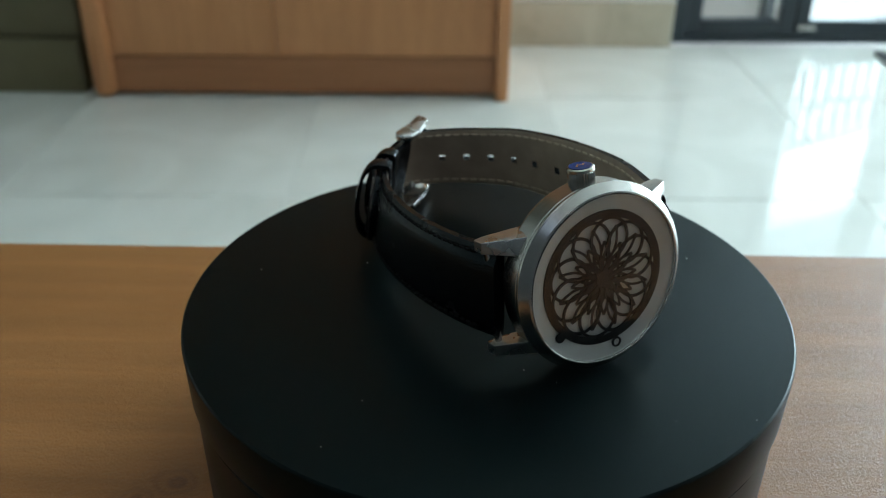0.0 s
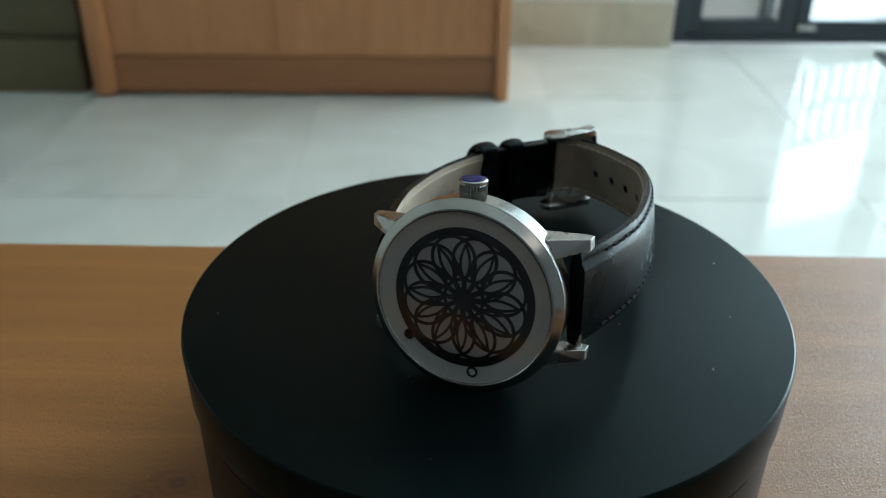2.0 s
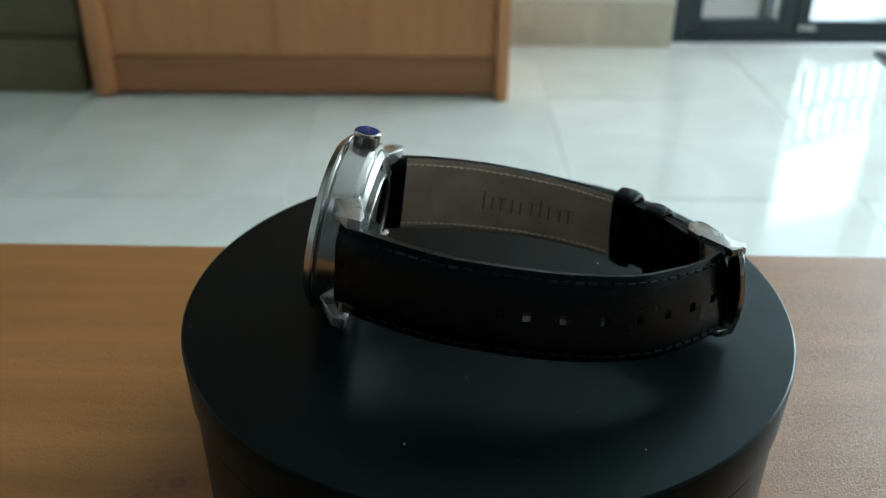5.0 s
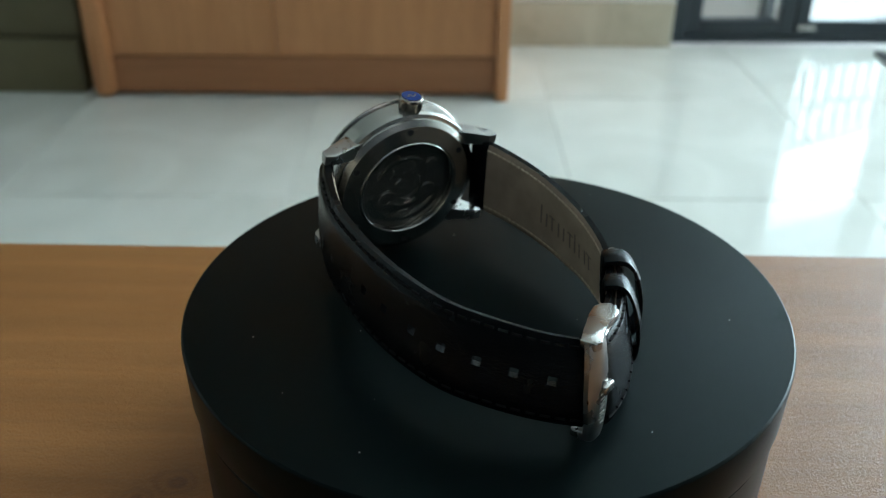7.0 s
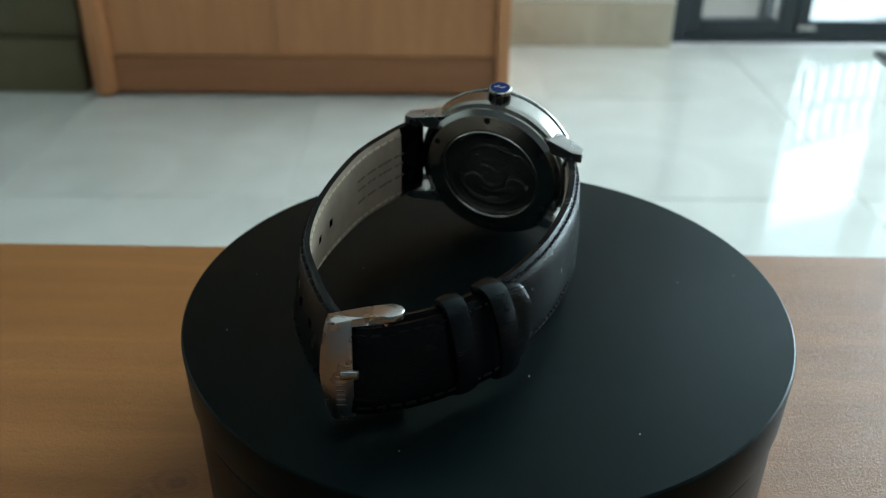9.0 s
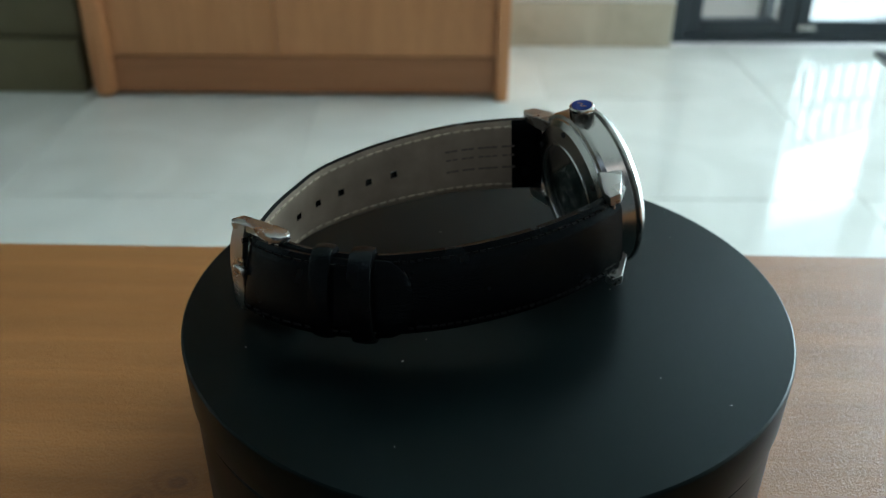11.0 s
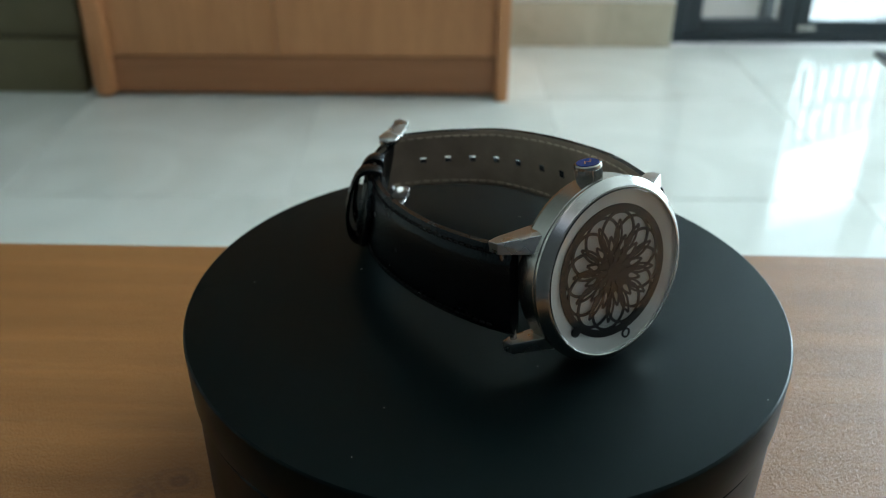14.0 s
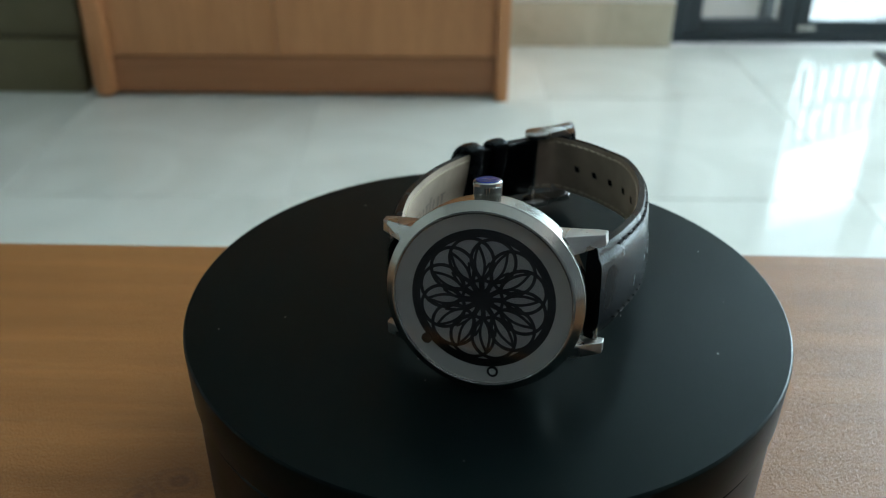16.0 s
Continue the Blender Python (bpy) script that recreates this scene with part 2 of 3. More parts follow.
def lathe(profile, n=96, closed=True, bm=None):
    """Rings round the z axis from (radius, height) pairs; closed: the profile is a loop."""
    bm = bm or bmesh.new()
    rows = []
    for r, z in profile:
        if r < 1e-7:
            rows.append([bm.verts.new((0, 0, z))])
        else:
            rows.append([bm.verts.new((r * math.cos(2 * math.pi * i / n), r * math.sin(2 * math.pi * i / n), z)) for i in range(n)])
    pairs = list(zip(rows, rows[1:])) + ([(rows[-1], rows[0])] if closed else [])
    for a, b in pairs:
        for i in range(n):
            j = (i + 1) % n
            if len(a) == 1 and len(b) == 1:
                continue
            if len(a) == 1:
                bm.faces.new((a[0], b[i], b[j]))
            elif len(b) == 1:
                bm.faces.new((a[i], b[0], a[j]))
            else:
                bm.faces.new((a[i], b[i], b[j], a[j]))
    return bm


def moved(bm, m):
    bmesh.ops.transform(bm, matrix=m, verts=bm.verts[:])
    return bm


def spline(points, n):
    """Catmull-Rom through the points, resampled to n even steps."""
    p = [Vector(q) for q in points]
    p = [p[0] * 2 - p[1]] + p + [p[-1] * 2 - p[-2]]
    fine = []
    for a, b, c, d in zip(p, p[1:], p[2:], p[3:]):
        for k in range(24):
            t = k / 24
            fine.append(0.5 * (2 * b + (c - a) * t + (2 * a - 5 * b + 4 * c - d) * t * t + (3 * b - a - 3 * c + d) * t ** 3))
    fine.append(p[-2])
    s = [0.0]
    for a, b in zip(fine, fine[1:]):
        s.append(s[-1] + (b - a).length)
    out, k = [], 0
    for i in range(n):
        d = s[-1] * i / (n - 1)
        while k < len(s) - 2 and s[k + 1] < d:
            k += 1
        f = (d - s[k]) / max(1e-9, s[k + 1] - s[k])
        out.append(fine[k].lerp(fine[k + 1], f))
    return out, s[-1]


def arc_strip(bm, pts, width, z0, z1, cyclic=False):
    """A thin upright-sided band along points of a plane."""
    n = len(pts)
    rows = []
    for i, p in enumerate(pts):
        a = pts[(i - 1) % n] if cyclic or i else p
        b = pts[(i + 1) % n] if cyclic or i < n - 1 else p
        t = Vector((b[0] - a[0], b[1] - a[1]))
        t = t.normalized() if t.length > 1e-12 else Vector((1, 0))
        w = width(i / max(1, n - 1)) if callable(width) else width
        nx, ny = -t.y * w / 2, t.x * w / 2
        rows.append([bm.verts.new((p[0] + nx, p[1] + ny, z1)), bm.verts.new((p[0] - nx, p[1] - ny, z1)),
                     bm.verts.new((p[0] - nx, p[1] - ny, z0)), bm.verts.new((p[0] + nx, p[1] + ny, z0))])
    for i in range(n if cyclic else n - 1):
        a, b = rows[i], rows[(i + 1) % n]
        for k in range(4):
            bm.faces.new((a[k], b[k], b[(k + 1) % 4], a[(k + 1) % 4]))
    if not cyclic:
        bm.faces.new(rows[0][::-1])
        bm.faces.new(rows[-1])


# ---- room ----
X0, X1, Y0, Y1, ZC = -2.4, 4.0, -1.1, 2.60, 3.1
DX0, DX1, DH = 0.698, 3.9, 2.95
YW = 2.565


def structure(name, bm, mat, label, parent=None):
    return tagged(part(name, bm, mat, parent), label, kind="structure")


def room():
    ground = bmesh.new()
    g = [ground.verts.new(p) for p in ((-300, -300, -0.06), (300, -300, -0.06), (300, 300, -0.06), (-300, 300, -0.06))]
    ground.faces.new(g)
    structure("ground", ground, OUT_GROUND, "pale paved ground outside the glass door")
    structure("wall_west", boxed(X0 - 0.15, X0, Y0, Y1 + 0.2, -0.05, ZC), DIM_PAINT, "plain pale grey painted wall")
    # unseen wall, added close and dark to hold light off the watch's front
    south = bmesh.new()
    box(south, X0 - 0.15, X1 + 0.15, Y0 - 0.15, Y0, -0.05, 1.84)
    # the gap from 1.84 to 2.56 is made up for the front fill lamp
    box(south, X0 - 0.15, X1 + 0.15, Y0 - 0.15, Y0, 2.56, ZC)
    box(south, X0 - 0.15, -0.68, Y0 - 0.15, Y0, 1.84, 2.56)
    box(south, 1.28, X1 + 0.15, Y0 - 0.15, Y0, 1.84, 2.56)
    structure("wall_south", south, DARK_PAINT, "unseen dark wall added to darken reflections, with an opening for the fill lamp")
    east = bmesh.new()
    box(east, X1, X1 + 0.15, Y0, Y1 + 0.2, -0.05, 0.01)
    box(east, X1, X1 + 0.15, Y0, Y1 + 0.2, 2.32, ZC)
    box(east, X1, X1 + 0.15, Y0, 1.42, 0.01, 2.32)
    box(east, X1, X1 + 0.15, 2.50, Y1 + 0.2, 0.01, 2.32)
    structure("wall_east", east, PLASTER, "plain off-white plastered wall with a window opening")
    north = bmesh.new()
    box(north, X0, DX0, YW, YW + 0.2, -0.05, ZC)
    box(north, DX0, DX1, YW, YW + 0.2, DH, ZC)
    box(north, DX1, X1, YW, YW + 0.2, -0.05, ZC)
    structure("wall_north", north, PLASTER, "off-white plastered wall beside the glass door")
    structure("ceiling", boxed(X0 - 0.15, X1 + 0.15, Y0 - 0.15, Y1 + 0.2, ZC, ZC + 0.12), CEILING, "plain pale grey ceiling")
    structure("baseboard", boxed(0.18, DX0 - 0.004, YW - 0.014, YW - 0.001, 0.0, 0.137, 0.002), MARBLE, "beige marble baseboard along the wall")


def glass_door():
    door = empty("door_1", pose(DX0, YW + 0.035, 0))
    tagged(door, "dark grey aluminium framed double glass door, closed", "door", kind="structure")
    w = DX1 - DX0
    part("door_frame", boxed(0, 0.05, 0, 0.07, 0, DH, 0.004), ALU, door)
    part("door_frame", boxed(w - 0.05, w, 0, 0.07, 0, DH, 0.004), ALU, door)
    part("door_frame", boxed(0.05, w - 0.05, 0, 0.07, DH - 0.05, DH, 0.004), ALU, door)
    part("threshold", boxed(0.05, w - 0.05, 0.0, 0.07, 0, 0.022, 0.003), ALU, door)
    x = 0.053
    for width in [0.337] + [0.385] * 8:
        if x + 0.2 > w - 0.05:
            break
        width = min(width, w - 0.053 - x)
        leaf = part("leaf", boxed(x, x + 0.045, 0.012, 0.058, 0.024, DH - 0.053, 0.004), ALU, door)
        part("stile", boxed(x + width - 0.045, x + width, 0.012, 0.058, 0.024, DH - 0.053, 0.004), ALU, leaf)
        part("rail", boxed(x + 0.046, x + width - 0.046, 0.012, 0.058, 0.024, 0.068, 0.004), ALU, leaf)
        part("rail", boxed(x + 0.046, x + width - 0.046, 0.012, 0.058, DH - 0.12, DH - 0.054, 0.004), ALU, leaf)
        p = part("pane", boxed(x + 0.046, x + width - 0.046, 0.032, 0.038, 0.069, DH - 0.121), GLASS, leaf, "clear glass pane")
        p.visible_shadow = False
        x += width + 0.004
    part("threshold_plate", boxed(0.40, 0.455, -0.004, -0.0005, 0.042, 0.058, 0.001), STEEL_SATIN, door, "small pale plate on the bottom rail")


def floor():
    slab = structure("floor", boxed(X0, X1, Y0, YW, -0.05, -0.0025), GROUT, "polished cream porcelain floor tiles with pale grout")
    me = None
    for i in range(-4, 8):
        for j in range(-8, 2):
            x, y = -0.336 + 0.6 * i, 2.092 + 0.6 * j
            x0, x1, y0, y1 = max(x, X0), min(x + 0.6, X1), max(y, Y0), min(y + 0.6, YW)
            if x1 - x0 < 0.02 or y1 - y0 < 0.02:
                continue
            whole = x1 - x0 > 0.599 and y1 - y0 > 0.599
            if whole and me:
                ob = new("tile", me)
                ob.parent = slab
            else:
                ob = part("tile", boxed(0.0015, x1 - x0 - 0.0015, 0.0015, y1 - y0 - 0.0015, -0.004, 0.0, 0.0008), TILE, slab)
                me = ob.data if whole else me
            ob.location = (x0, y0, 0)


def cabinet():
    c = empty("cupboard", pose(-0.43, 2.08, 0))
    tagged(c, "orange-brown wooden cupboard with two plain doors", "cabinet")
    x0, x1 = -0.515, 0.588
    part("side_panel", boxed(x0 + 0.011, x0 + 0.07, -0.02, 0.44, 0, 2.4, 0.024), CABINET_WOOD, c, smooth=40)
    part("side_panel", boxed(x1 - 0.033, x1, -0.022, 0.44, 0, 2.4, 0.003), CABINET_WOOD, c)
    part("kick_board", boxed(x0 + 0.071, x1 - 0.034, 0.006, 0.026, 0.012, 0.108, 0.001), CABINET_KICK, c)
    part("body", boxed(x0 + 0.071, x1 - 0.034, 0.03, 0.44, 0.109, 2.39), CABINET_WOOD, c)
    part("top", boxed(x0 - 0.01, x1 + 0.01, -0.03, 0.45, 2.401, 2.425, 0.003), CABINET_WOOD, c)
    xm = -0.015
    for a, b in ((x0 + 0.072, xm - 0.0015), (xm + 0.0015, x1 - 0.035)):
        part("door", boxed(a, b, 0.010, 0.029, 0.111, 2.385, 0.0015), CABINET_WOOD, c)


def dark_unit():
    c = empty("dark_storage_unit", pose(-1.5, 2.12, 0))
    tagged(c, "dark olive storage unit beside the cupboard", "cabinet")
    part("plinth", boxed(-0.6, 0.535, -0.012, 0.40, 0, 0.145, 0.003), OLIVE, c)
    part("body", boxed(-0.6, 0.535, 0.012, 0.40, 0.1455, 2.4, 0.003), OLIVE, c)


def table():
    t = empty("table", pose(0.1, -0.05, 0))
    tagged(t, "brown wood-grain table with a fine textured surface", "table")
    bm = boxed(-0.75, 0.75, -0.18, 0.159, ZT - 0.028, ZT, 0.004)
    top = part("tabletop", bm, TABLE_WOOD, t, smooth=40)
    top.rotation_euler[2] = radians(-1.15)
    for x in (-0.68, 0.62):
        for y in (-0.15, 0.07):
            part("leg", boxed(x, x + 0.06, y, y + 0.06, 0, ZT - 0.0285, 0.004), TABLE_WOOD, t)


def mat_corner():
    tagged(part("door_mat", boxed(1.30, 1.95, 2.10, 2.49, 0.001, 0.012, 0.004), RUBBER), "dark rubber door mat on the tiles", "mat")


def outside():
    g = empty("security_grille", pose(1.15, 3.0, 0, 0, 0, 28))
    tagged(g, "dark iron security grille outside the glass door", "grille")
    for i in range(26):
        x = 0.02 + i * 0.075
        for z0, z1 in ((0.245, 0.555), (0.965, 2.3)):
            part("bar", boxed(x, x + 0.024, 0, 0.018, z0, z1), ALU, g)
    for z in (0.24, 0.40, 0.555, 0.95, 1.36, 1.75, 2.2):
        part("crossbar", boxed(0, 1.95, -0.008, -0.001, z, z + 0.03), ALU, g)
    bd = bmesh.new()
    bd.faces.new([bd.verts.new(p) for p in ((0.9, 5.5, -0.05), (13.0, 5.5, -0.05), (13.0, 5.5, 9.0), (0.9, 5.5, 9.0))])
    structure("backdrop", bd, DAYLIGHT, "bright overcast daylight beyond the grille")
    for x in (0.0, 1.93):
        part("post", boxed(x, x + 0.04, 0.02, 0.06, -0.06, 2.35), ALU, g)
    tagged(part("garden_wall", boxed(0.4, 1.30, 3.05, 3.2, -0.06, 2.6, 0.01), RENDER_WALL), "beige rendered outdoor wall", "wall")


# ---- turntable ----
def turntable():
    t = empty("turntable", pose(0.00045, 0, ZT))
    tagged(t, "matte black round display turntable on the table", "turntable")
    h = ZD - ZT
    part("base", lathe([(0, 0.0), (0.0682, 0.0), (0.0689, 0.002), (0.0694, h - 0.0142), (0.0690, h - 0.0136), (0, h - 0.0136)], 160, False), BLACK, t, smooth=30)
    part("seam_ring", lathe([(0, h - 0.0135), (0.0683, h - 0.0135), (0.0683, h - 0.0126), (0, h - 0.0126)], 128, False), SEAM, t)
    plate = part("plate", lathe([(0, -0.0125), (0.0696, -0.0125), (0.0701, -0.0120), (0.07045, -0.0007), (0.0702, -0.0002), (0.0699, 0.0), (0, 0.0)], 200, False), PLATE_BLACK, t, "smooth matte black rotating plate", smooth=30)
    plate.location = (0, 0, h)
    specks = bmesh.new()
    rng = random.Random(12)
    for k in range(16):
        r, a = 0.069 * math.sqrt(rng.random()), rng.random() * 6.283
        s = rng.choice((0.00008, 0.0001, 0.00013, 0.0002))
        m = pose(r * math.cos(a), r * math.sin(a), s * 0.3, rng.random() * 90, 0, rng.random() * 360)
        bmesh.ops.create_icosphere(specks, subdivisions=1, radius=s, matrix=m @ Matrix.Diagonal((1, rng.uniform(0.5, 2.2), 0.5, 1)))
    tagged(part("dust_specks", specks, DUST, plate, "scattered pale dust specks"), kind="stuff")
    return t, plate


# ---- wristwatch ----
TILT, ROLL = radians(9.7), radians(4.3)
N = Vector((0, -math.cos(TILT), math.sin(TILT)))
RT = Vector((1, 0, 0))
UP = N.cross(RT)
R2 = math.cos(ROLL) * RT + math.sin(ROLL) * UP
U2 = -math.sin(ROLL) * RT + math.cos(ROLL) * UP
CENTRE = Vector((7.7, -31.1, 20.4)) * MM
CASE = Matrix.Translation(CENTRE) @ Matrix((R2, U2, N)).transposed().to_4x4()


def mm(profile, crisp=0.0):
    """The profile in metres; crisp adds points that far from each corner, so that flats stay flat under smooth shading."""
    if crisp:
        out = []
        for (a, b), (c, d) in zip(profile, profile[1:] + profile[:1]):
            n = math.hypot(c - a, d - b)
            k = min(0.3, crisp / n)
            out += [(a, b), (a + (c - a) * k, b + (d - b) * k), (c + (a - c) * k, d + (b - d) * k)]
        profile = out
    return [(r * MM, z * MM) for r, z in profile]


def cased(bm):
    return moved(bm, CASE)


def cased_part(name, bm, mat, parent, label="", smooth=None):
    """A part that keeps the case's axis as its own z."""
    ob = part(name, bm, mat, parent, label, smooth)
    ob.matrix_basis = CASE
    return ob


def hull(points, bevel=0.0):
    bm = bmesh.new()
    for p in points:
        bm.verts.new(Vector(p) * MM)
    bmesh.ops.convex_hull(bm, input=bm.verts[:])
    bmesh.ops.dissolve_limit(bm, angle_limit=0.02, verts=bm.verts[:], edges=bm.edges[:])
    if bevel:
        bmesh.ops.bevel(bm, geom=bm.edges[:], offset=bevel * MM, segments=2, profile=0.5, affect="EDGES")
    return bm


def watch_case(w):
    cased_part("bezel", (lathe(mm([(17.75, 2.25), (17.75, 3.75), (17.95, 3.85), (18.3, 3.75), (19.75, 2.35), (19.95, 2.2), (20.0, 2.1), (20.0, 1.6), (19.8, 1.4), (17.8, 1.4), (17.8, 2.2)], 0.06), 160)), TURNED, w, "brushed steel bezel", smooth=30)
    cased_part("middle_case", (lathe(mm([(17.0, 1.38), (19.3, 1.38), (19.35, 1.1), (19.6, 0.95), (19.7, 0.75), (19.6, -3.6), (19.2, -4.6), (18.3, -4.9), (17.0, -4.9)], 0.06), 160)), TURNED, w, "brushed steel case side", smooth=30)
    back = cased_part("case_back", (lathe(mm([(12.7, -5.6), (12.7, -6.95), (13.2, -7.0), (16.9, -6.35), (18.2, -5.4), (18.3, -4.95), (12.7, -4.95)], 0.06), 128)), TURNED, w, "steel case back", smooth=30)
    part("back_ring", lathe([((12.6 + 0.38 * math.cos(math.pi * k / 6)) * MM, (-6.95 + 0.38 * math.sin(math.pi * k / 6)) * MM) for k in range(12)], 128), STEEL_POLISH, back, smooth=80)
    p = part("back_glass", (lathe(mm([(0, -6.4), (12.3, -6.4), (12.3, -6.95), (0, -6.95)]), 96, False)), GLASS, back)
    p.visible_shadow = False
    mv = part("movement", (lathe(mm([(0, -4.0), (12.6, -4.0), (12.6, -4.8), (0, -4.8)]), 64, False)), MOVEMENT, back, "dark watch movement behind glass")
    rng = random.Random(4)
    for r, a, s in ((5.2, 80, 2.9), (6.8, 200, 2.3), (6.0, 320, 2.7), (1.2, 20, 1.9), (8.6, 140, 1.6), (9.2, 265, 1.9)):
        gear = lathe(mm([(0, -5.0), (s * 0.45, -5.15), (s * 0.5, -5.45), (s * 0.85, -5.4), (s, -5.2), (s, -4.85), (0, -4.85)]), 40, False)
        part("gear", (moved(gear, pose(r * MM * math.cos(radians(a)), r * MM * math.sin(radians(a)), 0))), MOVEMENT, mv)
    for k in range(20):
        r, a = rng.uniform(2, 10.5), rng.uniform(0, 6.28)
        m = pose(r * MM * math.cos(a), r * MM * math.sin(a), -5.15 * MM, rng.uniform(-30, 30), rng.uniform(-30, 30), rng.uniform(0, 360))
        part("bridge_screw", moved(boxed(-rng.uniform(0.2, 0.9) * MM, 0.3 * MM, -0.25 * MM, 0.25 * MM, -0.3 * MM, 0.2 * MM), m), STEEL_POLISH, mv)
    for r, a0, a1, wide in ((9.8, 195, 345, 1.1), (7.6, 20, 120, 0.7), (10.6, 30, 95, 0.8), (4.2, 150, 300, 0.6), (6.2, 230, 310, 0.9)):
        edge = bmesh.new()
        arc_strip(edge, [(x * MM, y * MM) for x, y in circle(0, 0, r, 24, radians(a0), radians(a1))], wide * MM, -5.5 * MM, -4.82 * MM)
        part("bridge", edge, STEEL_DARK, mv)
    for k in range(6):
        a = radians(60 * k + 25)
        notch = lathe(mm([(0, -6.72), (0.75, -6.72), (0.75, -6.4), (0, -6.4)]), 16, False)
        part("notch", (moved(notch, pose(15.7 * MM * math.cos(a), 15.7 * MM * math.sin(a), 0))), SEAM, back)
    for sx in (-1, 1):
        for sy in (-1, 1):
            pts = [(sx * x, sy * y, z) for x, y, z in (
                (12.0, 9.4, -0.9), (12.0, 13.4, -0.9), (12.0, 9.4, -4.7), (12.0, 13.4, -4.7),
                (17.0, 9.4, -0.1), (14.9, 12.9, -0.1), (15.3, 13.0, -4.7),
                (22.7, 10.25, -4.7), (22.6, 12.6, -4.7), (22.9, 10.25, -7.3), (22.8, 12.6, -7.3), (20.6, 10.2, -7.6), (20.6, 12.6, -7.6))]
            part("lug", cased(hull(pts, 0.12)), STEEL_SATIN, w)
    for s in (-1, 1):
        bar = lathe(mm([(0, -10.8), (0.75, -10.8), (0.75, 10.8), (0, 10.8)]), 20, False)
        part("spring_bar", cased(moved(bar, pose(s * 20.9 * MM, 0, -5.9 * MM, 90, 0, 0))), STEEL_DARK, w)


def crown(w):
    base = CASE @ pose(0, 19.2 * MM, -2.1 * MM, -90, 0, 0)
    bm = bmesh.new()
    n = 26
    prof = [(2.5, 0.2, 0), (2.75, 0.5, 1), (2.8, 2.5, 1), (2.6, 2.7, 0), (2.85, 2.8, 0), (2.85, 3.4, 0), (2.6, 3.65, 0)]
    rows = []
    for r, z, k in prof:
        rows.append([bm.verts.new(((r - (0.38 * k if i % 2 else 0)) * MM * math.cos(math.pi * i / n), (r - (0.38 * k if i % 2 else 0)) * MM * math.sin(math.pi * i / n), z * MM)) for i in range(2 * n)])
    for a, b in zip(rows, rows[1:]):
        for i in range(2 * n):
            j = (i + 1) % (2 * n)
            bm.faces.new((a[i], b[i], b[j], a[j]))
    bm.faces.new(rows[0][::-1])
    bm.faces.new(rows[-1])
    c = part("crown", moved(bm, base), STEEL_DARK, w, "knurled steel crown with a blue enamel top", smooth=20)
    part("stem", moved(lathe(mm([(0, -1.0), (1.8, -1.0), (1.8, 0.4), (0, 0.4)]), 32, False), base), STEEL_DARK, c)
    part("enamel", moved(lathe(mm([(0, 3.66), (2.35, 3.66), (2.3, 3.78), (0, 3.78)]), 48, False), base), ENAMEL, c, "glossy dark blue enamel disc")
    mark = bmesh.new()
    arc_strip(mark, [(-1.2 * MM, -0.5 * MM), (-0.3 * MM, 0.5 * MM), (0.4 * MM, -0.4 * MM), (1.2 * MM, 0.5 * MM)], 0.32 * MM, 3.785 * MM, 3.83 * MM)
    part("mark", moved(mark, base), STEEL_POLISH, c)


def circle(cx, cy, r, n=48, a0=0.0, a1=2 * math.pi):
    return [(cx + r * math.cos(a0 + (a1 - a0) * i / n), cy + r * math.sin(a0 + (a1 - a0) * i / n)) for i in range(n + (abs(a1 - a0) < 6.28))]


def petal(r0, r1, bow, turn, n=14):
    """One curved side of a leaf that points outward at that turn."""
    out = []
    for i in range(n + 1):
        t = i / n
        x, y = r0 + (r1 - r0) * t, bow * math.sin(math.pi * t)
        out.append(((x * math.cos(turn) - y * math.sin(turn)) * MM, (x * math.sin(turn) + y * math.cos(turn)) * MM))
    return out


